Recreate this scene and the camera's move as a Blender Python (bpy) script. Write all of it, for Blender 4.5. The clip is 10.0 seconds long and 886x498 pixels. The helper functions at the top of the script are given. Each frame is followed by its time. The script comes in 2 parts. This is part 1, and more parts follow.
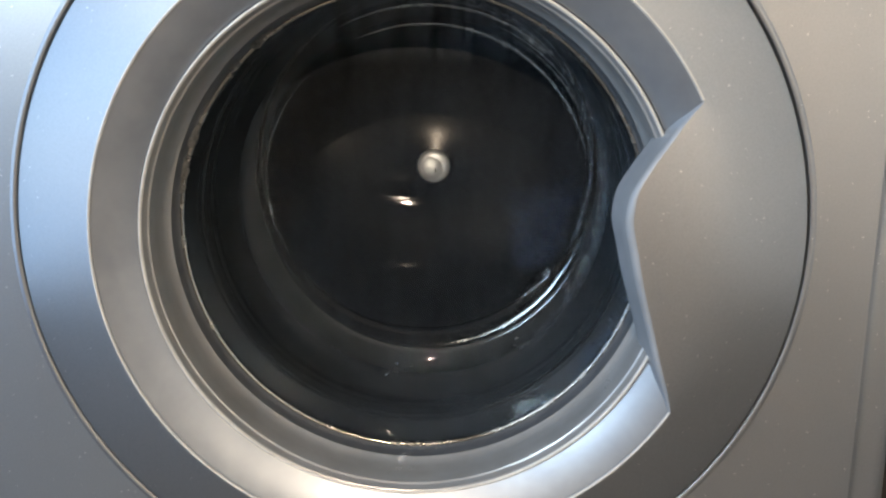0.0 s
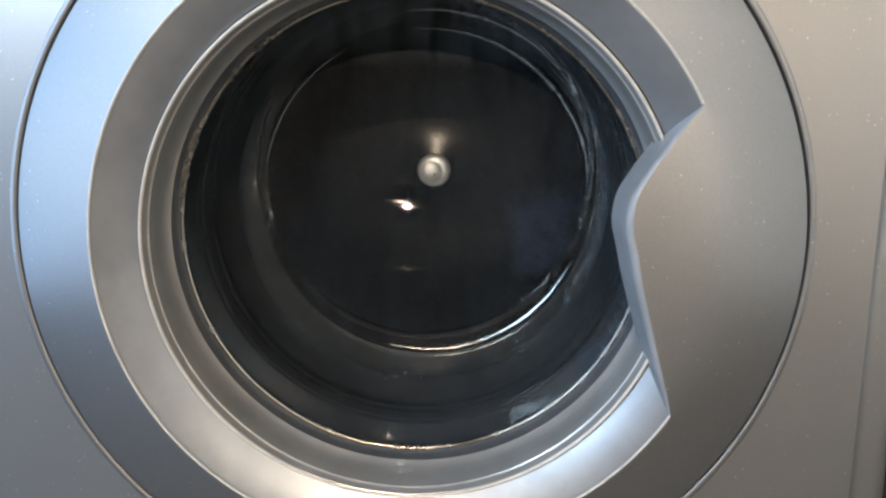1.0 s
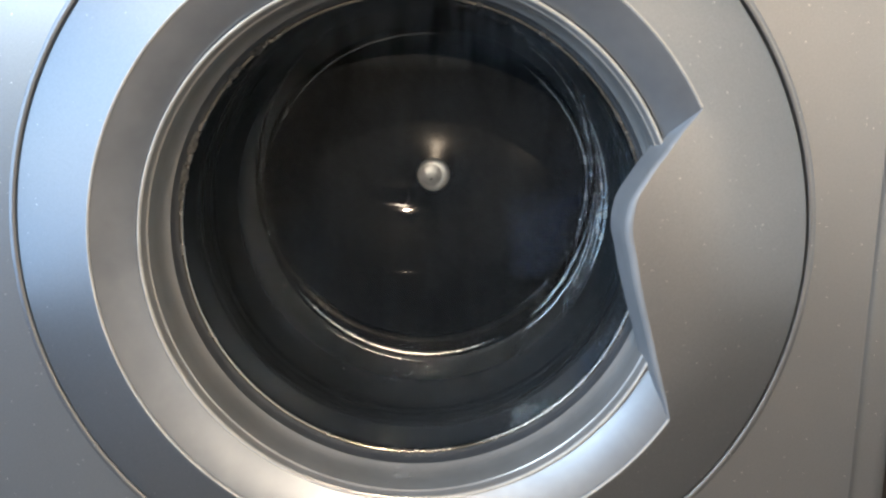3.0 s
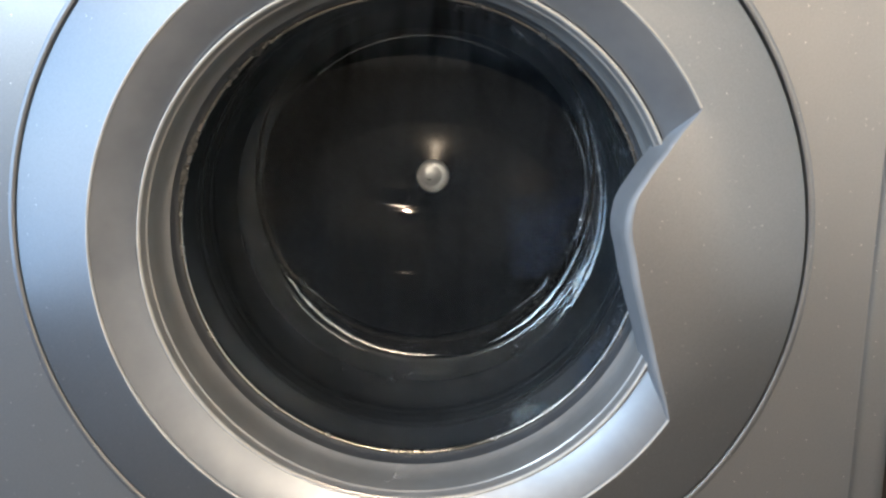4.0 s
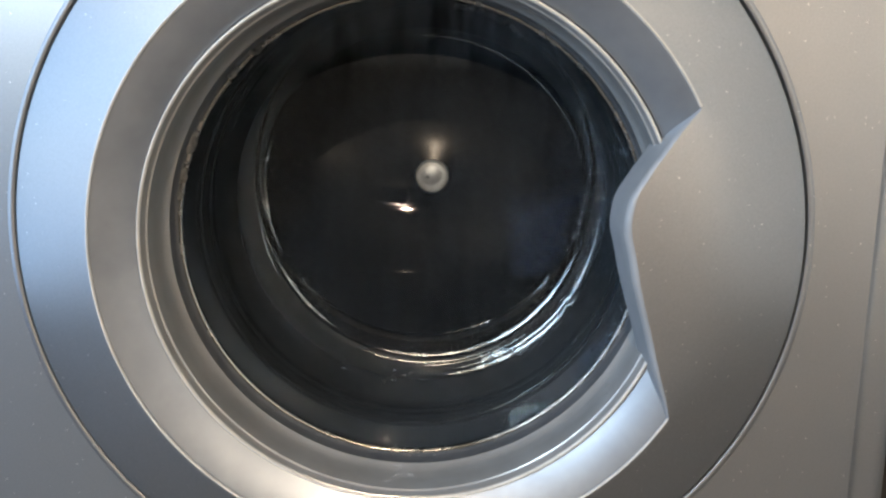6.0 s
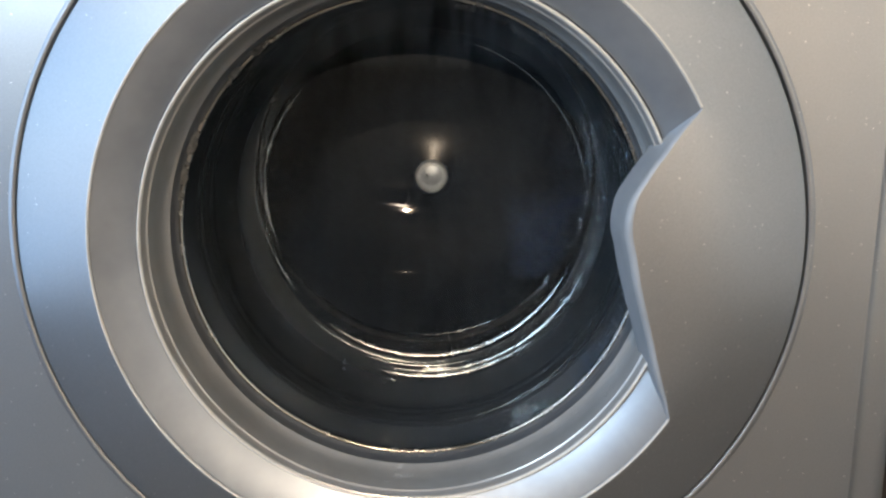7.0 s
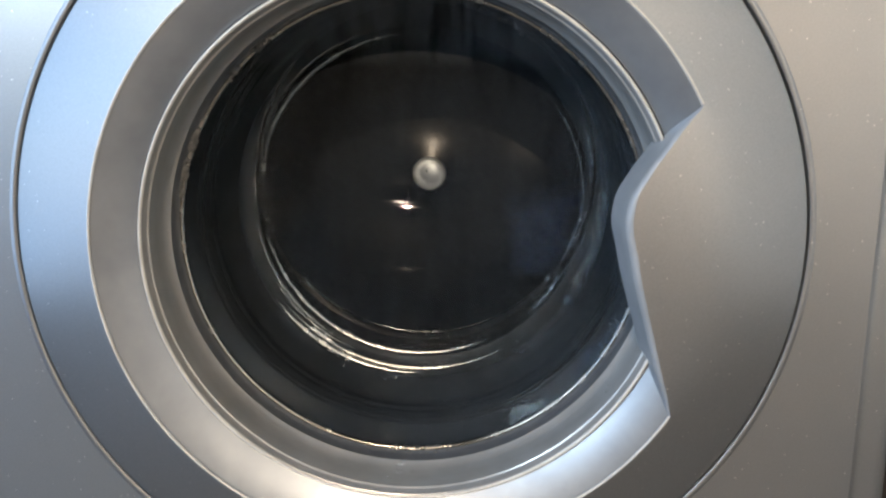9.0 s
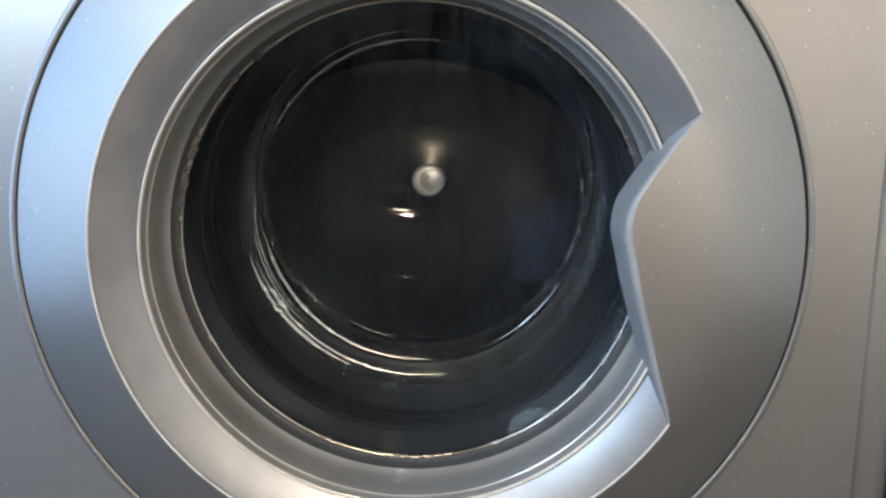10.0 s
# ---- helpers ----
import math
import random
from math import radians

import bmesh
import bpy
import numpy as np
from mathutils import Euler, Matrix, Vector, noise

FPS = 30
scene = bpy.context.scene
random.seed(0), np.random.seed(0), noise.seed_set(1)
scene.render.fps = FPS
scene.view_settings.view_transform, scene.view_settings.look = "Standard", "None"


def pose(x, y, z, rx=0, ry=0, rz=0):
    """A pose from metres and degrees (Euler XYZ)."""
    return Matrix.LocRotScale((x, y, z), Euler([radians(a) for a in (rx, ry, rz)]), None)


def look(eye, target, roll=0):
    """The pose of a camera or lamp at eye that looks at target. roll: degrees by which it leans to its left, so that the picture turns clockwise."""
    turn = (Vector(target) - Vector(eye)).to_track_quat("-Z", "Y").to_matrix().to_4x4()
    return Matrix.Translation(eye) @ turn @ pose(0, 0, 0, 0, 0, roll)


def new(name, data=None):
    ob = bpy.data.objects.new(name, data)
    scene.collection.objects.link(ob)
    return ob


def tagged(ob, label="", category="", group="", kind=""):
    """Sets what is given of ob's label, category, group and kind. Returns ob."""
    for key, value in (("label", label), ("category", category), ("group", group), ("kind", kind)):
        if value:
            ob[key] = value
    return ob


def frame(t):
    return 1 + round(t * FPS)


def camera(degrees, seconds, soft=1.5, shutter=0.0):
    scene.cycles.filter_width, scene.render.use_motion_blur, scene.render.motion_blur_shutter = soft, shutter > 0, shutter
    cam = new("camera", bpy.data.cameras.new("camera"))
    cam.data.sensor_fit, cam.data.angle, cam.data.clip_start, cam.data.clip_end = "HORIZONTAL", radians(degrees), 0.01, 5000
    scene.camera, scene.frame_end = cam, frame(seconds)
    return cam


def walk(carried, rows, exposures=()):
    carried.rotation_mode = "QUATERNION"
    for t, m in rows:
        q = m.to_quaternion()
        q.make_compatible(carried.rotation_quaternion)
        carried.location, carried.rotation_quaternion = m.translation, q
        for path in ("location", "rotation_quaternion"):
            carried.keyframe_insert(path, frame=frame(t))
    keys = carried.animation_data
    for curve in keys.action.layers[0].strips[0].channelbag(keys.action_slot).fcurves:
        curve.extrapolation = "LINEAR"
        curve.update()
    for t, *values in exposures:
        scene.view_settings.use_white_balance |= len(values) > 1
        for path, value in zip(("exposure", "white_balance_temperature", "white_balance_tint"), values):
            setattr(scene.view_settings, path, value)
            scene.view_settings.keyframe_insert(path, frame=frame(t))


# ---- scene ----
ZC = 0.45                                   # height of the door's axis above the floor
AXIS = Vector((0, 0, ZC))
BULB = (0.03, -3.0, 1.45)                   # the lamp behind the camera

# ---------------------------------------------------------------- camera
HFOV = 55.0
EYE = (0.0339, -0.5083, 0.1089 + ZC)
PITCH, YAW, ROLL = -12.32, 1.48, -0.07
F_PX = 784 / math.tan(radians(HFOV / 2))
DRIFT = [(0, 0, -6.3), (0.5, 0, -3.2), (1, 0, 0), (1.5, -1.2, 3.7), (2, -1.6, 5.5), (2.5, -1.4, 5.6),
         (2.7, -1.5, 5.6), (3.8, -2.3, 7.2), (4, -2.5, 7.2), (4.5, -3, 6.3), (5, -3, 5), (5.5, -3.4, 4.7),
         (5.7, -3.3, 4.7), (6.8, -2.4, 6.2), (7, -2.2, 6), (7.5, -2.3, 3.2), (8, -1.7, 2.9), (8.5, -1, 0.2),
         (9, -0.5, 0.8), (9.5, -0.7, 6.6), (10, -1.8, 14.5)]


def eye_pose(dx, dy):
    """The hand-held camera's pose, swung by a small amount."""
    p = PITCH + math.degrees(dy / F_PX)
    w = YAW + math.degrees(dx / F_PX)
    return pose(*EYE, 90 + p, 0, w) @ pose(0, 0, 0, 0, 0, ROLL)


cam = camera(HFOV, 10.0, soft=2.6)
walk(cam, [(t, eye_pose(dx, dy)) for t, dx, dy in DRIFT])

# ---------------------------------------------------------------- light
world = bpy.data.worlds.new("sky")
scene.world = world
world.use_nodes = True
wn = world.node_tree
sky = wn.nodes.new("ShaderNodeTexSky")
sky.sky_type = "NISHITA"
sky.sun_disc = False
sky.sun_elevation, sky.sun_rotation = radians(40), radians(200)
wn.links.new(sky.outputs[0], wn.nodes["Background"].inputs[0])
wn.nodes["Background"].inputs[1].default_value = 0.10
scene.view_settings.exposure = -0.07


def area(name, m, sx, sy, power, colour):
    d = bpy.data.lights.new(name, "AREA")
    d.shape, d.size, d.size_y, d.energy, d.color = "RECTANGLE", sx, sy, power, colour
    ob = new(name, d)
    ob.matrix_world = m
    return ob


# skylight standing in the window's opening
area("window_light", look((-1.29, -0.90, 2.00), (1.0, -0.90, 2.00)), 1.66, 1.56, 14, (0.75, 0.88, 1.0))
area("window_light", look((-1.29, -0.90, 0.65), (1.0, -0.90, 0.65)), 1.66, 1.10, 11.5, (0.35, 0.60, 1.0))
area("window_light", look((-1.29, -2.38, 1.50), (1.0, -2.38, 1.50)), 0.90, 1.36, 68, (0.64, 0.82, 1.0))
# small blue lamp added in an unseen opening, for a patch in the glass
area("window_light", look((0.75, -6.01, 2.25), (0.75, 0, 2.25)), 0.38, 0.46, 0.2, (0.20, 0.42, 1.0))
bulb = bpy.data.lights.new("ceiling_bulb", "POINT")
bulb.energy, bulb.color, bulb.shadow_soft_size = 160, (1.0, 0.80, 0.60), 0.010
new("ceiling_bulb", bulb).location = BULB


# ---------------------------------------------------------------- materials
def mat(name, colour, rough=0.5, metal=0.0, **more):
    m = bpy.data.materials.new(name)
    m.use_nodes = True
    b = m.node_tree.nodes["Principled BSDF"]
    b.inputs["Base Color"].default_value = (*colour, 1)
    b.inputs["Roughness"].default_value = rough
    b.inputs["Metallic"].default_value = metal
    for key, value in more.items():
        b.inputs[key.replace("_", " ")].default_value = value
    return m


def noise_tex(m, scale, detail=4.0, rough=0.6):
    nt = m.node_tree
    co = nt.nodes.get("co") or nt.nodes.new("ShaderNodeTexCoord")
    co.name = "co"
    n = nt.nodes.new("ShaderNodeTexNoise")
    n.inputs["Scale"].default_value, n.inputs["Detail"].default_value, n.inputs["Roughness"].default_value = scale, detail, rough
    nt.links.new(co.outputs["Object"], n.inputs["Vector"])
    return n


def ramp(m, source, stops):
    nt = m.node_tree
    r = nt.nodes.new("ShaderNodeValToRGB")
    while len(r.color_ramp.elements) < len(stops):
        r.color_ramp.elements.new(0.5)
    for e, (p, c) in zip(r.color_ramp.elements, stops):
        e.position, e.color = p, (*c, 1) if len(c) == 3 else c
    nt.links.new(source, r.inputs[0])
    return r


def vary(m, scale, colours, detail=4.0):
    """Base colour wandering between two colours."""
    n = noise_tex(m, scale, detail)
    r = ramp(m, n.outputs["Fac"], [(0.3, colours[0]), (0.7, colours[1])])
    m.node_tree.links.new(r.outputs[0], m.node_tree.nodes["Principled BSDF"].inputs["Base Color"])
    return r


def vary_rough(m, scale, low, high):
    n = noise_tex(m, scale, 3)
    r = ramp(m, n.outputs["Fac"], [(0.3, (low,) * 3), (0.7, (high,) * 3)])
    m.node_tree.links.new(r.outputs[0], m.node_tree.nodes["Principled BSDF"].inputs["Roughness"])


def relief(m, scale, strength, distance=0.001, detail=3.0):
    nt = m.node_tree
    n = noise_tex(m, scale, detail)
    b = nt.nodes.new("ShaderNodeBump")
    b.inputs["Strength"].default_value, b.inputs["Distance"].default_value = strength, distance
    nt.links.new(n.outputs["Fac"], b.inputs["Height"])
    nt.links.new(b.outputs[0], nt.nodes["Principled BSDF"].inputs["Normal"])


def flake_paint(name, dark, light, rough, metal):
    """Metallic paint: fine flake, faint clouds, and a scatter of pale flecks."""
    m = mat(name, light, rough, metal)
    nt = m.node_tree
    bsdf = nt.nodes["Principled BSDF"]
    fine = noise_tex(m, 900, 2)
    cloud = noise_tex(m, 14, 3)
    mix = nt.nodes.new("ShaderNodeMath")
    mix.operation = "MULTIPLY_ADD"
    nt.links.new(fine.outputs["Fac"], mix.inputs[0])
    mix.inputs[1].default_value = 0.7
    half = nt.nodes.new("ShaderNodeMath")
    half.operation = "MULTIPLY"
    half.inputs[1].default_value = 0.3
    nt.links.new(cloud.outputs["Fac"], half.inputs[0])
    nt.links.new(half.outputs[0], mix.inputs[2])
    base = ramp(m, mix.outputs[0], [(0.3, dark), (0.7, light)])
    vor = nt.nodes.new("ShaderNodeTexVoronoi")
    vor.inputs["Scale"].default_value = 230
    nt.links.new(nt.nodes["co"].outputs["Object"], vor.inputs["Vector"])
    sep = nt.nodes.new("ShaderNodeSeparateColor")
    nt.links.new(vor.outputs["Color"], sep.inputs[0])
    size = nt.nodes.new("ShaderNodeMapRange")
    size.inputs["From Min"].default_value, size.inputs["From Max"].default_value = 0.35, 1.0
    size.inputs["To Min"].default_value, size.inputs["To Max"].default_value = 0.0, 0.125
    nt.links.new(sep.outputs[0], size.inputs["Value"])
    dot = nt.nodes.new("ShaderNodeMath")
    dot.operation = "LESS_THAN"
    nt.links.new(vor.outputs["Distance"], dot.inputs[0])
    nt.links.new(size.outputs[0], dot.inputs[1])
    over = nt.nodes.new("ShaderNodeMix")
    over.data_type = "RGBA"
    nt.links.new(dot.outputs[0], over.inputs["Factor"])
    nt.links.new(base.outputs[0], over.inputs["A"])
    over.inputs["B"].default_value = (0.85, 0.83, 0.78, 1)
    nt.links.new(over.outputs["Result"], bsdf.inputs["Base Color"])
    bump = nt.nodes.new("ShaderNodeBump")
    bump.inputs["Strength"].default_value, bump.inputs["Distance"].default_value = 0.12, 0.0003
    nt.links.new(fine.outputs["Fac"], bump.inputs["Height"])
    nt.links.new(bump.outputs[0], bsdf.inputs["Normal"])
    return m


PAINT = flake_paint("silver_flake_paint", (0.41, 0.41, 0.405), (0.485, 0.485, 0.48), 0.33, 0.9)
GRIP_PAINT = mat("satin_grip_paint", (0.36, 0.37, 0.38), 0.42, 0.15)
vary(GRIP_PAINT, 40, ((0.33, 0.34, 0.35), (0.40, 0.41, 0.42)))
TRIM = mat("satin_grey_trim", (0.33, 0.355, 0.39), 0.36, 0.85)
vary(TRIM, 30, ((0.31, 0.333, 0.362), (0.385, 0.41, 0.438)))
# the lamp's bright line along the trim edges, put into a pale colour
EDGE_HIGHLIGHT = mat("pale_edge_highlight", (0.78, 0.74, 0.66), 0.42, 0.35)
vary(EDGE_HIGHLIGHT, 60, ((0.66, 0.62, 0.55), (0.86, 0.82, 0.74)))
CLEAR = mat("grey_gloss_plastic", (0.5, 0.49, 0.47), 0.22, 0.35)
vary(CLEAR, 22, ((0.44, 0.425, 0.40), (0.56, 0.545, 0.52)))
# grey rubber coloured near black, for the shade behind the glass
RUBBER = mat("shaded_gasket_rubber", (0.007, 0.0075, 0.007), 0.45)
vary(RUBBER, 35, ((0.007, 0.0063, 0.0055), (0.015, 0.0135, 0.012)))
vary_rough(RUBBER, 60, 0.5, 0.8)
RUBBER.node_tree.nodes["Principled BSDF"].inputs["Specular IOR Level"].default_value = 0.25
relief(RUBBER, 25, 0.1)
CLAMP = mat("slate_clamp_plastic", (0.10, 0.105, 0.11), 0.4)
vary(CLAMP, 30, ((0.075, 0.079, 0.084), (0.125, 0.13, 0.135)))
GAP = mat("shadow_gap_plastic", (0.02, 0.02, 0.02), 0.6)
# drum and plate steel near black: the unlit inside is put into the colour
SHADED_STEEL = mat("shaded_drum_steel", (0.02, 0.02, 0.02), 0.4, 1.0)
vary(SHADED_STEEL, 40, ((0.014, 0.0145, 0.015), (0.024, 0.0235, 0.023)))
SHADED_PLATE = mat("shaded_plate_steel", (0.06, 0.057, 0.054), 0.22, 1.0)
vary(SHADED_PLATE, 60, ((0.021, 0.0190, 0.0170), (0.025, 0.0225, 0.0200)))
vary_rough(SHADED_PLATE, 20, 0.23, 0.25)
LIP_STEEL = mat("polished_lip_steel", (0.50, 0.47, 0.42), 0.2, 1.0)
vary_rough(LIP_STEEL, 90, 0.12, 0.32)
HUB = mat("pale_hub_metal", (0.46, 0.45, 0.43), 0.38, 0.55)
vary(HUB, 300, ((0.62, 0.61, 0.58), (0.80, 0.78, 0.74)))
DISC = mat("dull_grey_cap", (0.5, 0.49, 0.48), 0.42, 0.7)
vary(DISC, 400, ((0.55, 0.54, 0.52), (0.72, 0.70, 0.67)))
GLASS = mat("door_glass", (0.84, 0.92, 0.99), 0.010, 0.0, Transmission_Weight=1.0, IOR=1.20)
relief(GLASS, 11, 0.035, 0.002, 1.0)


def haze_film_on(m, low, high):
    """A thin dried film on glass: cloudy, and drawn out in runs; it also stands in for veiling haze."""
    nt = m.node_tree
    cloud = noise_tex(m, 9, 5, 0.65)
    runs = noise_tex(m, 1, 4, 0.6)
    stretch = nt.nodes.new("ShaderNodeMapping")
    stretch.inputs["Scale"].default_value = (130, 40, 16)
    nt.links.new(nt.nodes["co"].outputs["Object"], stretch.inputs[0])
    nt.links.new(stretch.outputs[0], runs.inputs["Vector"])
    both = nt.nodes.new("ShaderNodeMath")
    both.operation = "MULTIPLY"
    nt.links.new(cloud.outputs["Fac"], both.inputs[0])
    nt.links.new(runs.outputs["Fac"], both.inputs[1])
    span = nt.nodes.new("ShaderNodeMapRange")
    span.inputs["From Min"].default_value, span.inputs["From Max"].default_value = 0.12, 0.42
    span.inputs["To Min"].default_value, span.inputs["To Max"].default_value = 1 - low, 1 - high
    nt.links.new(both.outputs[0], span.inputs["Value"])
    # thicker, with drips, where suds have dried under the top of the bowl
    split = nt.nodes.new("ShaderNodeSeparateXYZ")
    nt.links.new(nt.nodes["co"].outputs["Object"], split.inputs[0])
    high_up = nt.nodes.new("ShaderNodeMapRange")
    high_up.inputs["From Min"].default_value, high_up.inputs["From Max"].default_value = 0.105, 0.150
    high_up.inputs["To Min"].default_value, high_up.inputs["To Max"].default_value = 0.0, 0.11
    nt.links.new(split.outputs["Z"], high_up.inputs["Value"])
    drip = ramp(m, runs.outputs["Fac"], [(0.36, (0.12, 0.12, 0.12)), (0.58, (1.0, 1.0, 1.0))])
    crust = nt.nodes.new("ShaderNodeMath")
    crust.operation = "MULTIPLY"
    nt.links.new(high_up.outputs[0], crust.inputs[0])
    nt.links.new(drip.outputs[0], crust.inputs[1])
    left = nt.nodes.new("ShaderNodeMath")
    left.operation = "SUBTRACT"
    nt.links.new(span.outputs[0], left.inputs[0])
    nt.links.new(crust.outputs[0], left.inputs[1])
    nt.links.new(left.outputs[0], nt.nodes["Principled BSDF"].inputs["Transmission Weight"])


haze_film_on(GLASS, 0.0042, 0.0125)
WATER = mat("water", (1, 1, 1), 0.02, 0.0, Transmission_Weight=1.0, IOR=1.33)
LINT = mat("soap_lint", (0.1, 0.1, 0.09), 0.9)
vary(LINT, 300, ((0.05, 0.05, 0.048), (0.17, 0.165, 0.155)))
WALL = mat("dim_slate_wall", (0.06, 0.063, 0.067), 0.8)
vary(WALL, 4, ((0.05, 0.053, 0.057), (0.07, 0.073, 0.077)))
CREAM = mat("cream_wall_paint", (0.52, 0.48, 0.42), 0.8)
vary(CREAM, 4, ((0.76, 0.70, 0.62), (0.84, 0.78, 0.69)))
CEIL = mat("dark_ceiling_boards", (0.06, 0.062, 0.065), 0.8)
vary(CEIL, 5, ((0.05, 0.052, 0.055), (0.07, 0.072, 0.075)))
FLOOR = mat("floor_covering", (0.2, 0.17, 0.14), 0.5)
vary(FLOOR, 6, ((0.09, 0.075, 0.06), (0.13, 0.11, 0.09)))
WHITE = mat("white_frame_paint", (0.8, 0.8, 0.78), 0.4)


# ---------------------------------------------------------------- mesh helpers
def part(name, bm, material, parent=None, label="", smooth=True, loc=(0, 0, 0), angle=40):
    me = bpy.data.meshes.new(name)
    bmesh.ops.recalc_face_normals(bm, faces=bm.faces)
    if smooth:
        for e in bm.edges:
            if len(e.link_faces) == 2 and e.calc_face_angle(0) > radians(angle):
                e.smooth = False
        for face in bm.faces:
            face.smooth = True
    bm.to_mesh(me)
    bm.free()
    me.materials.append(material)
    ob = new(name, me)
    ob.location = loc
    if parent is not None:
        ob.parent = parent
    if label:
        tagged(ob, label)
    return ob


def box(x0, x1, y0, y1, z0, z1, bevel=0.0, bm=None, seg=2):
    bm = bm or bmesh.new()
    made = bmesh.ops.create_cube(bm, size=1.0)["verts"]
    for v in made:
        v.co = Vector(((x0 + x1) / 2 + v.co.x * (x1 - x0), (y0 + y1) / 2 + v.co.y * (y1 - y0), (z0 + z1) / 2 + v.co.z * (z1 - z0)))
    if bevel:
        edges = list({e for v in made for e in v.link_edges})
        bmesh.ops.bevel(bm, geom=edges, offset=bevel, segments=seg, affect="EDGES")
    return bm


def loft(rings, closed=False, cap=False):
    """A skin over rings of equally many points; closed joins the last ring to the first."""
    bm = bmesh.new()
    rows = [[bm.verts.new(p) for p in ring] for ring in rings]
    n = len(rows[0])
    pairs = list(zip(rows, rows[1:])) + ([(rows[-1], rows[0])] if closed else [])
    for a, b in pairs:
        for i in range(n):
            j = (i + 1) % n
            bm.faces.new((a[i], a[j], b[j], b[i]))
    if cap:
        bm.faces.new(rows[-1])
    return bm


def turn(profile, seg=192, closed=False, centre=(0, 0)):
    """A body turned about the door's axis (along y). profile: radius, depth."""
    return loft([[(centre[0] + r * math.cos(2 * math.pi * i / seg), y, centre[1] + r * math.sin(2 * math.pi * i / seg))
                  for i in range(seg)] for r, y in profile], closed)


def bead(radius, depth, thick, seg=192, n=10, squash=1.0):
    """A turned round bead."""
    return turn([(radius + thick * math.cos(2 * math.pi * k / n), depth + squash * thick * math.sin(2 * math.pi * k / n)) for k in range(n)], seg, True)


# ---------------------------------------------------------------- the room
def room():
    part("floor", box(-1.5, 1.6, -6.2, 0.9, -0.1, 0.0), FLOOR, smooth=False)
    part("ceiling", box(-1.5, 1.6, -6.2, 0.9, 3.2, 3.3), CEIL, smooth=False)
    part("wall_north", box(-1.5, 1.6, 0.7, 0.9, 0.0, 3.2), WALL, smooth=False)
    # south wall, with a high opening made for the small blue lamp
    bm = box(-1.5, 1.6, -6.2, -6.0, 0.0, 2.0)
    box(-1.5, 0.55, -6.2, -6.0, 2.0, 2.5, bm=bm)
    box(0.95, 1.6, -6.2, -6.0, 2.0, 2.5, bm=bm)
    box(-1.5, 1.6, -6.2, -6.0, 2.5, 3.2, bm=bm)
    part("wall_south", bm, WALL, smooth=False)
    part("wall_east", box(1.4, 1.6, -6.0, 0.7, 0.0, 3.2), CREAM, smooth=False)
    bm = box(-1.5, -1.3, -6.0, -2.85, 0.0, 3.2)
    box(-1.5, -1.3, -1.90, -1.75, 0.0, 3.2, bm=bm)
    box(-1.5, -1.3, -0.05, 0.7, 0.0, 3.2, bm=bm)
    for y0, y1, sill, head in ((-2.85, -1.90, 0.80, 2.22), (-1.75, -0.05, 0.08, 2.80)):
        box(-1.5, -1.3, y0, y1, 0.0, sill, bm=bm)
        box(-1.5, -1.3, y0, y1, head, 3.2, bm=bm)
    part("wall_west", bm, WALL, smooth=False)
    for name, y0, y1, sill, head in (("window_1", -1.75, -0.05, 0.08, 2.80), ("window_2", -2.85, -1.90, 0.80, 2.22)):
        bm = box(-1.46, -1.40, y0, y0 + 0.06, sill, head, 0.004)
        for b in ((y1 - 0.06, y1, sill, head), (y0 + 0.06, y1 - 0.06, sill, sill + 0.06), (y0 + 0.06, y1 - 0.06, head - 0.06, head)):
            box(-1.46, -1.40, b[0], b[1], b[2], b[3], 0.004, bm=bm)
        part(name, bm, WHITE, smooth=False)
    for name in ("floor", "ceiling", "wall_north", "wall_south", "wall_east", "wall_west", "window_1", "window_2"):
        tagged(bpy.data.objects[name], kind="structure")
    lamp = new("pendant_lamp")
    lamp.location = (BULB[0], BULB[1], 3.2)
    tagged(lamp, "small dark lamp hanging on a cord under the ceiling", "lamp")
    flat = (radians(-90), 0, 0)
    part("rose", turn([(0.001, -0.02), (0.05, -0.02), (0.055, 0.0), (0.001, 0.0)], 32), WHITE, lamp).rotation_euler = flat
    part("cord", turn([(0.003, -1.62), (0.003, -0.02)], 12), WHITE, lamp).rotation_euler = flat
    part("shade", turn([(0.004, -1.60), (0.04, -1.62), (0.07, -1.67), (0.072, -1.67), (0.042, -1.617), (0.004, -1.597)], 32), GAP, lamp).rotation_euler = flat


# ---------------------------------------------------------------- the washing machine
def door_height(r):
    """How far the door's face stands forward at radius r: a shallow cone with a soft crown."""
    k = (0.24 - r) / (0.24 - 0.189)
    if k <= 1:
        return -0.003 - 0.0185 * (k ** 0.85)
    return -0.0215 - 0.0090 * (1 - math.exp(-(k - 1) * 0.9))


GRIP = [(27.0, 0.1890), (25.0, 0.1748), (22.4, 0.1621), (19.8, 0.1513), (15.5, 0.1392), (11.5, 0.1341), (7.3, 0.1319),
        (3.0, 0.1328), (-7.0, 0.1387), (-15.9, 0.1496), (-24.6, 0.1664), (-32.1, 0.1880)]


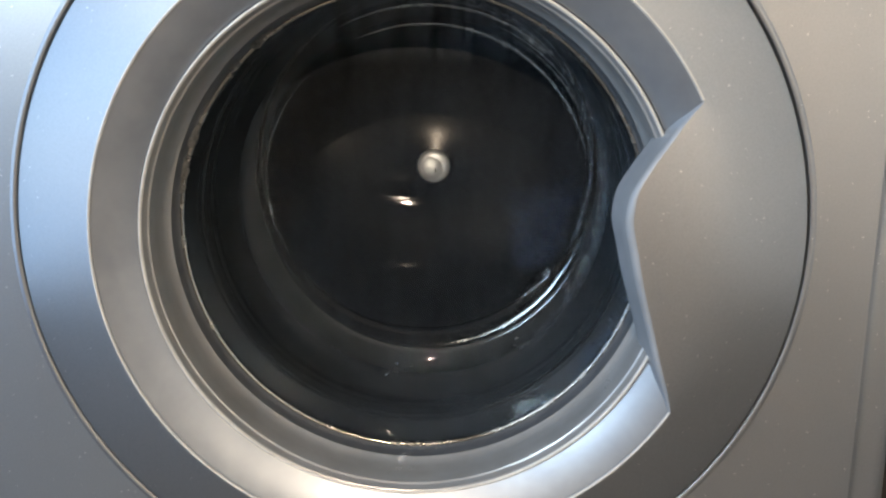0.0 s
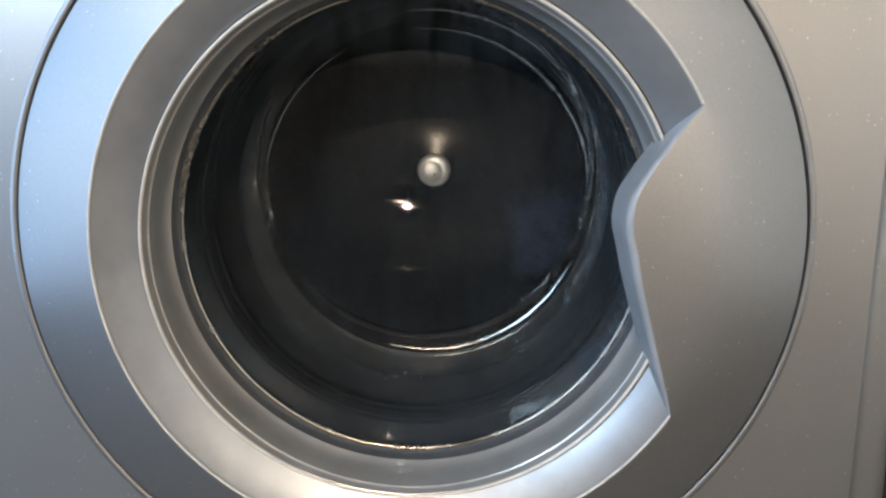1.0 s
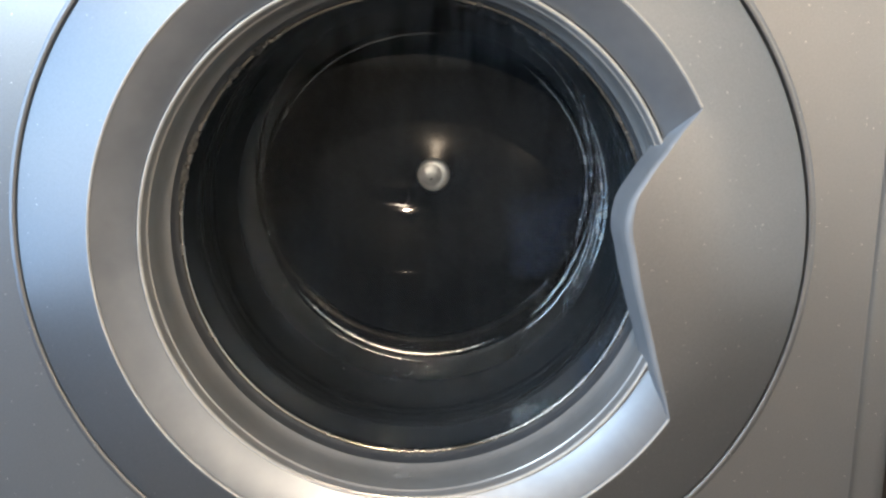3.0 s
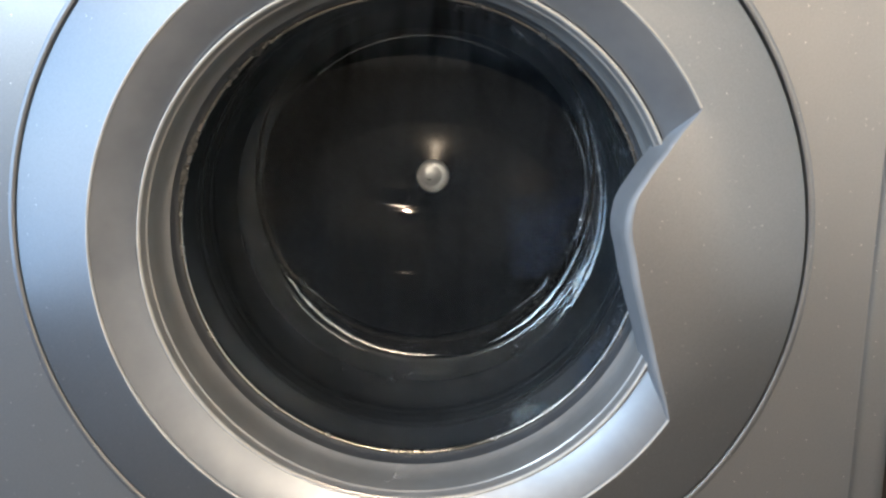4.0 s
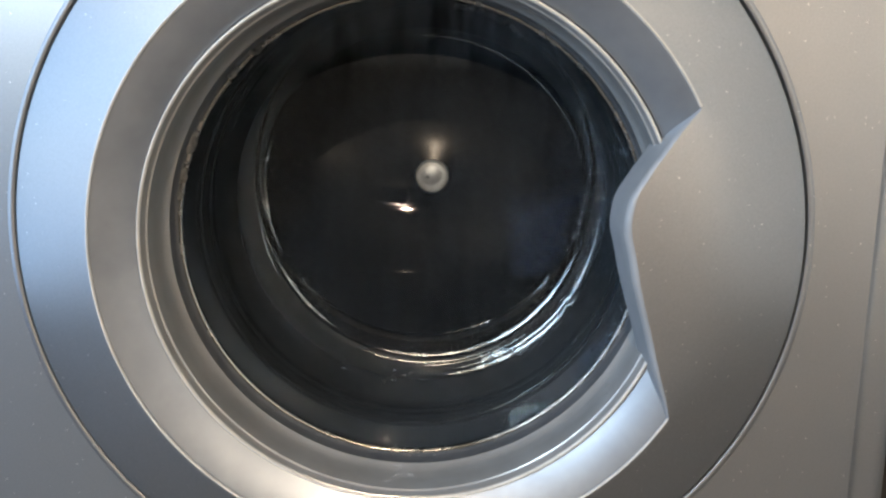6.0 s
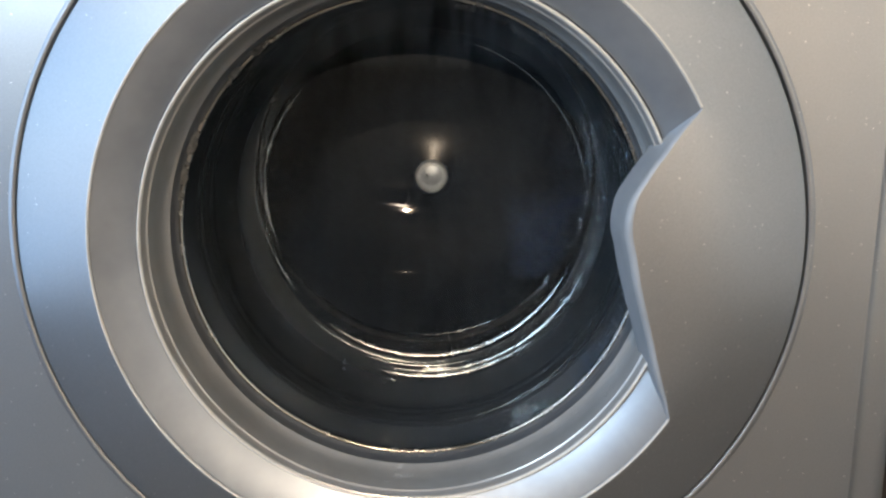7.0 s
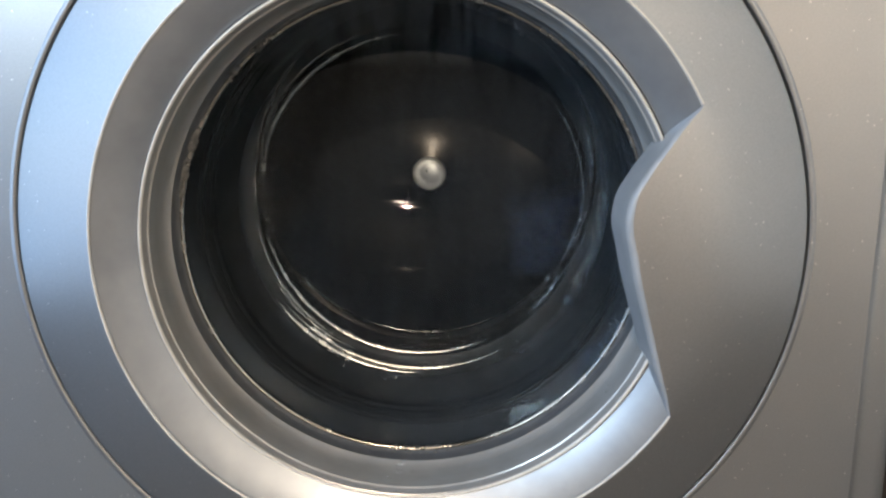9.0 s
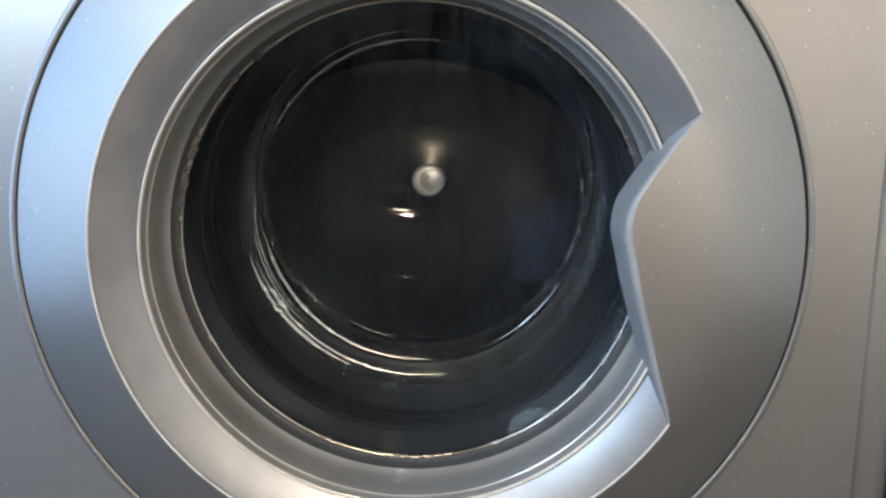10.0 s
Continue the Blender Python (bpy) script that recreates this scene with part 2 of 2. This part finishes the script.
def grip_radius(a):
    """The inner edge of the grip plate at angle a (degrees above the horizontal), by a smooth curve."""
    for i in range(len(GRIP) - 1):
        (a0, r0), (a1, r1) = GRIP[i], GRIP[i + 1]
        if a1 <= a <= a0:
            rm = GRIP[i - 1] if i else (2 * a0 - a1, 2 * r0 - r1)
            rp = GRIP[i + 2] if i + 2 < len(GRIP) else (2 * a1 - a0, 2 * r1 - r0)
            m0 = (r1 - rm[1]) / (a1 - rm[0])
            m1 = (rp[1] - r0) / (rp[0] - a0)
            h = a1 - a0
            u = (a - a0) / h
            return ((2 * u ** 3 - 3 * u ** 2 + 1) * r0 + (u ** 3 - 2 * u ** 2 + u) * h * m0
                    + (-2 * u ** 3 + 3 * u ** 2) * r1 + (u ** 3 - u ** 2) * h * m1)
    return 0.189


def polar(a, r, y):
    return (r * math.cos(radians(a)), y, r * math.sin(radians(a)))


def door_shell():
    """The painted door ring with the grip plate reaching in over the trim."""
    angles = [27.2 + i * (360 - 59.5) / 220 for i in range(221)]
    angles = angles + [-32.1 + i * 59.1 / 150 for i in range(151)]
    rings = []
    for u in (0.0, 0.06, 0.14, 0.24, 0.36, 0.5, 0.64, 0.78, 0.9, 1.0):
        ring = []
        for a in angles:
            ri = grip_radius(a if a < 180 else a - 360)
            r = ri + (0.2385 - ri) * u
            ring.append(polar(a, r, door_height(r)))
        rings.append(ring)
    rings.append([polar(a, 0.2398, -0.0005) for a in angles])
    rings.append([polar(a, 0.2400, 0.012) for a in angles])
    # rounded inner edge, generous along the grip, and the wall behind it
    inner = []
    for q in (0.12, 0.3, 0.5, 0.7, 0.9):
        ring = []
        for a in angles:
            ri = grip_radius(a if a < 180 else a - 360)
            k = min(1, max(0, (0.189 - ri) / 0.012))
            w = 0.0015 + 0.0032 * k
            ring.append(polar(a, ri - w * math.sin(q * math.pi / 2), door_height(ri) + w * (1 - math.cos(q * math.pi / 2))))
        inner.append(ring)
    back = []
    for a in angles:
        ri = grip_radius(a if a < 180 else a - 360)
        k = min(1, max(0, (0.189 - ri) / 0.012))
        back.append(polar(a, ri - 0.0018 - 0.0060 * k, door_height(ri) + 0.003 + 0.027 * k))
    return loft(rings), loft([back] + inner[::-1] + [rings[0]])


END_C, END_R, END_Y = (0.0060, 0.0350), 0.1235, 0.122
LEAN, SKEW = 0.2315, 0.035                   # the end face leans back at the top and, a little, to one side


def dent(a):
    """Two small moulding notches in the end face's edge, where the crease meets it."""
    d = math.degrees(a)
    return sum(0.0020 * math.exp(-((d - n) / 1.5) ** 2) - 0.0006 * math.exp(-((d - n - s * 3.4) / 1.6) ** 2) for n, s in ((220.7, 1), (319.4, -1)))


def edge_bead():
    """The rolled inner edge of the door ring, a bead that carries its highlight, from the grip plate round to the grip
    plate.
    """
    bm = bmesh.new()
    rows = []
    for i in range(241):
        a = 27.3 + i * (360 - 59.7) / 240
        rows.append([bm.verts.new(polar(a, 0.1884 + 0.0009 * math.cos(q), -0.0212 + 0.0009 * math.sin(q))) for q in [2 * math.pi * k / 8 for k in range(8)]])
    for a, b in zip(rows, rows[1:]):
        for k in range(8):
            bm.faces.new((a[k], a[(k + 1) % 8], b[(k + 1) % 8], b[k]))
    bm.faces.new(rows[0]), bm.faces.new(rows[-1])
    return bm


def cone_wall(k, a, grow=0.0, back=0.0):
    """The straight run of the bowl's wall, from the flange towards the end face's edge."""
    r = 0.1515 + (END_R - 0.1515) * k + grow
    if k > 0.8:
        r -= dent(a) * (k - 0.8) / 0.2
    y = 0.044 + (END_Y + LEAN * r * math.sin(a) + SKEW * r * math.cos(a) - 0.044) * (k ** 1.25) + back
    return Vector((END_C[0] * k + r * math.cos(a), y, END_C[1] * k + r * math.sin(a)))


FILLET = 0.25


def bowl_wall(k, a, grow=0.0, back=0.0):
    """A point of the bowl's wall; k: 0 at the flange, 1 at the end face's edge, with a wide fillet before it."""
    if k <= FILLET:
        p = cone_wall(k, a, grow, back)
    else:
        q = (k - FILLET) / (1 - FILLET)
        p0, p2 = cone_wall(FILLET, a, grow, back), cone_wall(1.0, a, grow, back)
        d = 0.021 - 0.018 * math.sin(a)
        p1 = p2 + Vector((d * math.cos(a), 0.09 * d, d * math.sin(a)))
        p = p0 * (1 - q) ** 2 + p1 * 2 * q * (1 - q) + p2 * q * q
    ridge = 0.0005 * math.exp(-((k - 0.36) / 0.02) ** 2) + 0.0004 * math.exp(-((k - 0.50) / 0.015) ** 2)
    return p - Vector((ridge * math.cos(a), 0, ridge * math.sin(a)))


def bowl_face(u, a, back=0.0, grow=0.0):
    """A point of the bowl's end face; u: 1 at its edge, 0 in its middle."""
    r = (END_R - 0.0010 + grow) * u - dent(a) * max(0, (u - 0.9) / 0.1)
    x, z = r * math.cos(a), r * math.sin(a)
    y = END_Y + LEAN * z + SKEW * x + 0.0012 + 0.003 * (1 - u * u) + back
    low = -0.0810 - z                       # below the crease the face slopes back
    if low > 0:
        y += 0.085 * low
    # two shallow moulded steps, bowed across the middle
    bow = 1.75 * x * x
    y += 0.00020 * math.tanh((z - (-0.022 + bow)) / 0.0025) - 0.00016 * math.tanh((z - (-0.038 + bow)) / 0.0025)
    y += 0.00009 * math.tanh((z + 0.076) / 0.003)
    return Vector((END_C[0] + x, y, END_C[1] + z))


def bowl():
    """The glass bowl: a turned flange whose end face sits off the axis, with real thickness."""
    seg = 360
    turns = [2 * math.pi * i / seg for i in range(seg)]
    ks = [0, 0.06, 0.14, 0.20] + [0.25 + 0.02 * i for i in range(37)] + [0.985]
    us = [0.990, 0.97] + [0.95 - 0.02 * i for i in range(47)] + [0.015]

    def skin(grow, back, grow_face, back_face):
        rows = [[bowl_wall(k, a, grow, back) for a in turns] for k in ks]
        for q in (0.12, 0.25, 0.4, 0.55, 0.7, 0.85):        # rounded corner
            row = []
            for a in turns:
                p0, p1, p2 = bowl_wall(0.992, a, grow, back), bowl_wall(1.012, a, grow, back), bowl_face(0.990, a, back_face, grow_face)
                row.append(p0 * (1 - q) ** 2 + p1 * 2 * q * (1 - q) + p2 * q * q)
            rows.append(row)
        return rows + [[bowl_face(u, a, back_face, grow_face) for a in turns] for u in us]

    front, rear = skin(0, 0, 0, 0), skin(0.0035, 0.0012, 0.0030, 0.0042)
    lip = [bowl_wall(0, a, 0.003, -0.003) for a in turns]
    bm = loft(front[::-1] + [lip] + rear)
    bmesh.ops.holes_fill(bm, edges=[e for e in bm.edges if e.is_boundary], sides=0)
    return bm


def panel_with_hole(x0, x1, z0, z1, r, y0, y1):
    """A flat sheet in front (y0) with a round hole about the door's axis and a turned-in edge."""
    seg = 240
    inner, mid, outer = [], [], []
    for i in range(seg):
        a = 2 * math.pi * i / seg
        c, s = math.cos(a), math.sin(a)
        k = min((x1 if c > 0 else -x0) / max(abs(c), 1e-9), (z1 if s > 0 else -z0) / max(abs(s), 1e-9))
        outer.append((k * c, s * k, y0))
        inner.append((r * c, r * s, y1))
        mid.append((r * c, r * s, y0))
    flip = [[(x, y, z) for x, z, y in ring] for ring in (inner, mid, outer)]
    flip.append([(x, y1, z) for x, y, z in flip[2]])
    return loft(flip)


def lobes(a, n, phase, sharp):
    """0 to 1 round a ring, n times."""
    return (0.5 + 0.5 * math.cos(n * (a - phase))) ** sharp


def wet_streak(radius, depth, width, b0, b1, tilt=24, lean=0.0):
    """A glint along the drum's mouth, shaped as a polished metal crescent, from angle b0 to b1 (degrees from the
    bottom, to the right), fine at both ends.
    """
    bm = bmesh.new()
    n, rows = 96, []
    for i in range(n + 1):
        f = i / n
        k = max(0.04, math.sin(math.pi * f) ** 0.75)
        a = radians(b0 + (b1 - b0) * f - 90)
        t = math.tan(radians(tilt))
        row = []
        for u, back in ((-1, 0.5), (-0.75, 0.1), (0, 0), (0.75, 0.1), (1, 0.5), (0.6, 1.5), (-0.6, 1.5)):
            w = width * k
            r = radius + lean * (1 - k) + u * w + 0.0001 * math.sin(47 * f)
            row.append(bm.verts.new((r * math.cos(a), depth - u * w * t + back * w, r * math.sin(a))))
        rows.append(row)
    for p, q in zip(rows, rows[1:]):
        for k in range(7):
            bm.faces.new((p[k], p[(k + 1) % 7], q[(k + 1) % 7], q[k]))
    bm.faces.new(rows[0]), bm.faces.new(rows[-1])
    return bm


def washing_machine():
    wm = new("washing_machine")
    tagged(wm, "silver metallic front-loading washing machine, drum turning behind its round door", "washing machine")
    C = tuple(AXIS)
    part("front_panel", panel_with_hole(-0.2820, 0.2820, -0.36, 0.27, 0.2440, 0.0, 0.03), PAINT, wm, loc=C)
    # soft rolled rim of the panel round the door
    part("door_surround", turn([(0.2413, 0.02), (0.2413, 0.001), (0.2418, -0.0006), (0.2430, -0.0013), (0.2442, -0.0011), (0.2458, -0.0002), (0.2464, 0.002)], 240), PAINT, wm, loc=C)
    part("door_gap", turn([(0.2385, 0.016), (0.2430, 0.0155)], 240), GAP, wm, loc=C)
    for s in (-1, 1):
        bm = bmesh.new()
        prof = [(0.2820, 0.0), (0.2826, 0.0003), (0.2836, 0.0012), (0.2850, 0.0025), (0.2862, 0.0031), (0.2880, 0.0033), (0.2905, 0.0033)]
        prof += [(0.298 + 0.012 * math.sin(radians(a)), 0.0153 - 0.012 * math.cos(radians(a))) for a in range(0, 91, 10)]
        prof += [(0.31, 0.60)]
        low = [bm.verts.new((s * x, y, 0.02)) for x, y in prof]
        top = [bm.verts.new((s * x, y, 0.83)) for x, y in prof]
        for i in range(len(prof) - 1):
            bm.faces.new((low[i], low[i + 1], top[i + 1], top[i]))
        part("side_panel", bm, PAINT, wm)
    part("control_panel", box(-0.2825, 0.2825, 0.0, 0.03, 0.7225, 0.83, 0.003), PAINT, wm)
    part("plinth", box(-0.2825, 0.2825, 0.004, 0.03, 0.02, 0.088, 0.003), PAINT, wm)
    part("top_panel", box(-0.31, 0.31, -0.005, 0.60, 0.8305, 0.85, 0.004), PAINT, wm)
    part("back_panel", box(-0.308, 0.308, 0.585, 0.60, 0.02, 0.83), GAP, wm, smooth=False)
    part("base_panel", box(-0.308, 0.308, 0.03, 0.585, 0.02, 0.03), GAP, wm, smooth=False)
    for x in (-0.25, 0.25):
        for y in (0.05, 0.55):
            part("foot", box(x - 0.02, x + 0.02, y - 0.02, y + 0.02, 0.0, 0.02, 0.004), RUBBER, wm)
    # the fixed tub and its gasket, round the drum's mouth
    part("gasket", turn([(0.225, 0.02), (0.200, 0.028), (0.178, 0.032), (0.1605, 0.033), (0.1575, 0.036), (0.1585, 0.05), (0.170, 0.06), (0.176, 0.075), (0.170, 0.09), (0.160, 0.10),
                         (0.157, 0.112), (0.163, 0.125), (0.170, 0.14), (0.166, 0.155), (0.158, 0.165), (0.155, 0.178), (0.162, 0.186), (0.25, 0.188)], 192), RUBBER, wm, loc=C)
    part("tub", turn([(0.25, 0.188), (0.258, 0.20), (0.258, 0.47), (0.001, 0.50)], 96), GAP, wm, loc=C)

    face, edge = door_shell()
    door = part("door", face, PAINT, wm, "silver door ring with a wide grip plate", loc=C, angle=30)
    part("grip_edge", edge, GRIP_PAINT, door, angle=30)
    part("inner_bevel", turn([(0.1905, -0.012), (0.1888, -0.0195), (0.1880, -0.0203), (0.1868, -0.0202), (0.1660, -0.0075), (0.1648, -0.0070), (0.1642, -0.0055)], 240), TRIM, door)
    part("trim_ring", turn([(0.1640, -0.004), (0.1636, -0.0088), (0.1626, -0.0098), (0.1612, -0.0092), (0.1608, -0.006), (0.1600, -0.0035), (0.1592, -0.0030),
                            (0.1588, 0.0), (0.1592, 0.010), (0.1590, 0.020), (0.1580, 0.026), (0.1560, 0.0285)], 240), CLEAR, door, loc=(0, 0.0004, 0))
    part("edge_bead", edge_bead(), EDGE_HIGHLIGHT, door)
    part("chrome_bead", bead(0.1625, -0.0093, 0.0010, 240), EDGE_HIGHLIGHT, door)
    part("glass_clamp", turn([(0.1560, 0.0285), (0.1558, 0.036), (0.1545, 0.040), (0.1530, 0.041)], 240), CLAMP, door)
    part("groove", turn([(0.1650, -0.0074), (0.1646, -0.0058), (0.1640, -0.0058), (0.1637, -0.0085)], 240), TRIM, door, loc=(0, 0.0004, 0))
    part("glass_rim", bead(0.1532, 0.0415, 0.0016, 240), LIP_STEEL, door, "bright wet rim of the glass")
    glass = part("glass_bowl", bowl(), GLASS, door, "clear thick glass bowl with dried drops", angle=60)
    glass.visible_shadow = False
    return wm


def plate_depth(r):
    """The back plate's profile: a boss at the hub that runs out smoothly into a shallow dish."""
    n, y = 40, 0.3664
    for i in range(n):
        q = 0.017 + (r - 0.017) * (i + 0.5) / n
        y += (r - 0.017) / n * (0.01 + 0.20 * math.exp(-(max(0.0, q - 0.022) / 0.022) ** 2) + 0.30 * max(0.0, min(1.0, (q - 0.12) / 0.03)))
    return y


def drum_parts(wm):
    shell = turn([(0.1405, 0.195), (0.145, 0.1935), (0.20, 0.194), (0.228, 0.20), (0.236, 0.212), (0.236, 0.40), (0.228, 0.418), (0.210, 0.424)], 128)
    drum = part("drum", shell, SHADED_STEEL, wm, "wet stainless steel drum, coloured near black for its unlit inside", loc=tuple(AXIS))
    # pressed back plate, rising to the hub, with three shallow pressed arms
    rings = []
    for r in [0.214, 0.20, 0.19, 0.18, 0.17] + [0.162 - 0.005 * i for i in range(30)]:
        ring = []
        for i in range(144):
            a = 2 * math.pi * i / 144
            y = plate_depth(r)
            y -= 0.004 * lobes(a, 3, radians(60), 4) * math.sin(math.pi * min(1, max(0, (r - 0.06) / 0.12)))
            ring.append((r * math.cos(a), y, r * math.sin(a)))
        rings.append(ring)
    part("back_plate", loft(rings), SHADED_PLATE, drum)
    part("hub", turn([(0.0172, 0.370), (0.0166, 0.3630), (0.0158, 0.3612), (0.0146, 0.3603), (0.0120, 0.3596), (0.0094, 0.3591), (0.0003, 0.3590)], 48), HUB, drum, "pale round hub cap")
    # the cap's flat middle sits a little askew
    cap = part("hub_screw", turn([(0.0108, 0.003), (0.0108, 0.0002), (0.0100, -0.0004), (0.0003, -0.0004)], 32), DISC, drum, loc=(-0.0010, 0.3584, -0.0012))
    cap.rotation_euler = (radians(-4.0), 0, radians(4.8))
    # dark reflection in the hub, built as a small block
    part("clip", box(0.0014, 0.0026, 0.3560, 0.3580, -0.0060, -0.0015, 0.0003), GAP, drum)
    # highlights on the drum's lip, built as polished crescents that turn with it
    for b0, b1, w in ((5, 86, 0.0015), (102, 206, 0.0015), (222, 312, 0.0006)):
        part("wet_streak", wet_streak(0.1345, 0.190, w, b0, b1), LIP_STEEL, drum, "bright glint along the lip, built as a polished crescent")
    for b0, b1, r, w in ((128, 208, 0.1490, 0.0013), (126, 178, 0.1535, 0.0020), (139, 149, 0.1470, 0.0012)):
        part("wet_streak", wet_streak(r, 0.1895, w, b0, b1), LIP_STEEL, drum, "bright glint along the lip, built as a polished crescent")
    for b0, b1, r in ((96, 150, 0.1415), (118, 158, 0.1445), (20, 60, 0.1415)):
        part("wet_streak", wet_streak(r, 0.1905, 0.0006, b0, b1), LIP_STEEL, drum, "bright glint along the lip, built as a polished crescent")
    return drum


def blob(bm, at, out, size, flat=0.6, rng=random, rough=0.0, detail=1):
    """A small flattened drop or clump sitting at a point, its flat axis along out."""
    turned = out.to_track_quat("Z", "Y").to_matrix().to_4x4()
    made = bmesh.ops.create_icosphere(bm, subdivisions=detail, radius=1.0)["verts"]
    sx, sy = size * rng.uniform(0.8, 1.25), size * rng.uniform(0.8, 1.25)
    for v in made:
        k = 1 + rough * rng.uniform(-1, 1)
        v.co = at + (turned @ Vector((v.co.x * sx * k, v.co.y * sy * k, v.co.z * size * flat * k)))


def drops():
    """Water left on the door: beads at the top of the bowl, along its rim and on the trim below, some added for the
    bulb's glints.
    """
    rng = random.Random(4)
    bm = bmesh.new()
    for _ in range(70):                      # under the top of the bowl
        a = radians(rng.gauss(78, 17))
        k = rng.uniform(0.25, 0.95)
        out = Vector((-math.cos(a), 0, -math.sin(a)))
        blob(bm, bowl_wall(k, a), out, rng.uniform(0.0005, 0.0016), 0.55, rng)
    for _ in range(60):                      # thick along the upper edge of the end face
        a = radians(rng.uniform(48, 80))
        blob(bm, bowl_face(rng.uniform(0.965, 0.995), a), Vector((0, -1, 0)), rng.uniform(0.0007, 0.0022), 0.5, rng)
    for _ in range(26):                      # scattered on the end face
        a, u = radians(rng.uniform(50, 130)), rng.uniform(0.72, 0.97)
        blob(bm, bowl_face(u, a), Vector((0, -1, 0)), rng.uniform(0.0003, 0.0008), 0.5, rng)
    for _ in range(34):                      # a run of drops by the grip plate
        a = radians(rng.uniform(-36, -17))
        k = rng.uniform(0.0, 0.12)
        blob(bm, bowl_wall(k, a), Vector((-math.cos(a), -0.3, -math.sin(a))), rng.uniform(0.0006, 0.0015), 0.5, rng)
    for _ in range(12):                      # streaky drops low on the bowl
        a = radians(rng.choice((rng.gauss(-113, 4), rng.gauss(-96, 3), rng.gauss(-62, 2))))
        blob(bm, bowl_wall(rng.uniform(0.6, 0.75), a), Vector((-math.cos(a), -0.4, -math.sin(a))), rng.uniform(0.0008, 0.0018), 0.4, rng)
    # drops on the trim, turned to throw the bulb's glint
    for a, r, y, size in ((-93.5, 0.1582, 0.024, 0.0017), (-93.3, 0.1589, 0.014, 0.0024), (-90.2, 0.1588, 0.016, 0.0016), (-95.5, 0.1588, 0.006, 0.0012), (-92.6, 0.1570, 0.028, 0.0012), (-36, 0.1589, 0.012, 0.0013), (-37.5, 0.1589, 0.008, 0.0011)):
        blob(bm, Vector(polar(a, r - 0.4 * size, y)), Vector((0.04, -0.91, 0.41)), size, 0.2, rng, detail=3)
    for a, k, size in ((-98.5, 0.65, 0.0028), (-100.3, 0.64, 0.0013), (-101.4, 0.62, 0.0012), (-101.0, 0.60, 0.0010), (-102.5, 0.63, 0.0010), (-113.5, 0.66, 0.0014), (-116, 0.665, 0.0015),
                       (-118.2, 0.67, 0.0013), (-61.5, 0.66, 0.0016), (-60, 0.655, 0.0012), (-58.6, 0.65, 0.0012)):
        a = radians(a)                       # beads on the moulded ridge, added to carry the bulb's glints
        blob(bm, bowl_wall(k, a), Vector((0.03, -0.94, 0.34)), size, 0.2, rng, detail=3)
    ob = part("water_drops", bm, WATER, loc=tuple(AXIS), angle=180)
    tagged(ob, "clear water drops clinging to the door glass, some added as glints", "water", kind="stuff")
    ob.visible_shadow = False

    bm = bmesh.new()                         # grey fluff on the seal's left edge
    for a0, spread, n, size in ((137.1, 0.9, 20, 0.0020), (128.6, 1.6, 26, 0.0022), (157, 1.3, 26, 0.0024), (166, 2.6, 44, 0.0021), (180, 8, 14, 0.0006), (120, 3, 16, 0.0009)):
        for _ in range(n):
            a = radians(rng.gauss(a0, spread))
            r = 0.1540 + rng.gauss(0, 0.0012)
            blob(bm, Vector((r * math.cos(a), 0.0392 + rng.uniform(-0.0008, 0.0008), r * math.sin(a))), Vector((0, -1, 0.2)), size * rng.uniform(0.4, 1.1), 0.45, rng, 0.25)
    for _ in range(90):                      # brown scum in the crevice below
        a = radians(rng.gauss(-112, 14))
        r = 0.1552 + rng.uniform(-0.0006, 0.0008)
        blob(bm, Vector((r * math.cos(a), 0.0385 + rng.uniform(-0.001, 0.001), r * math.sin(a))), Vector((0, -1, 0.2)), rng.uniform(0.0003, 0.0011), 0.45, rng, 0.25)
    ob = part("soap_lint", bm, LINT, loc=tuple(AXIS))
    tagged(ob, "grey soap lint and scum caught on the rubber seal", "lint", kind="stuff")


room()
machine = washing_machine()
drum = drum_parts(machine)
drops()


# ---------------------------------------------------------------- what moves
def motions():
    # the drum turns slowly clockwise and sags and sways a little on its springs
    sway = [(0, 0.0, 0.8), (1, 0.2, 0.2), (2, 0.5, -0.5), (2.7, 0.7, -0.9), (3.8, 0.5, -1.6), (4.5, 0.3, -2.2), (5, 0.0, -2.8), (5.7, 0.1, -3.0),
            (6.8, -1.0, -2.6), (7.5, -2.0, -3.0), (8, -3.0, -2.4), (8.5, -4.2, -2.3), (9, -4.6, -2.8), (9.5, -4.4, -2.0), (10, -4.4, -1.5)]
    walk(drum, [(t, pose(0.002 + dx / 1000, 0, ZC + 0.001 + dz / 1000, 0, 20.0 * t, 0)) for t, dx, dz in sway])


motions()
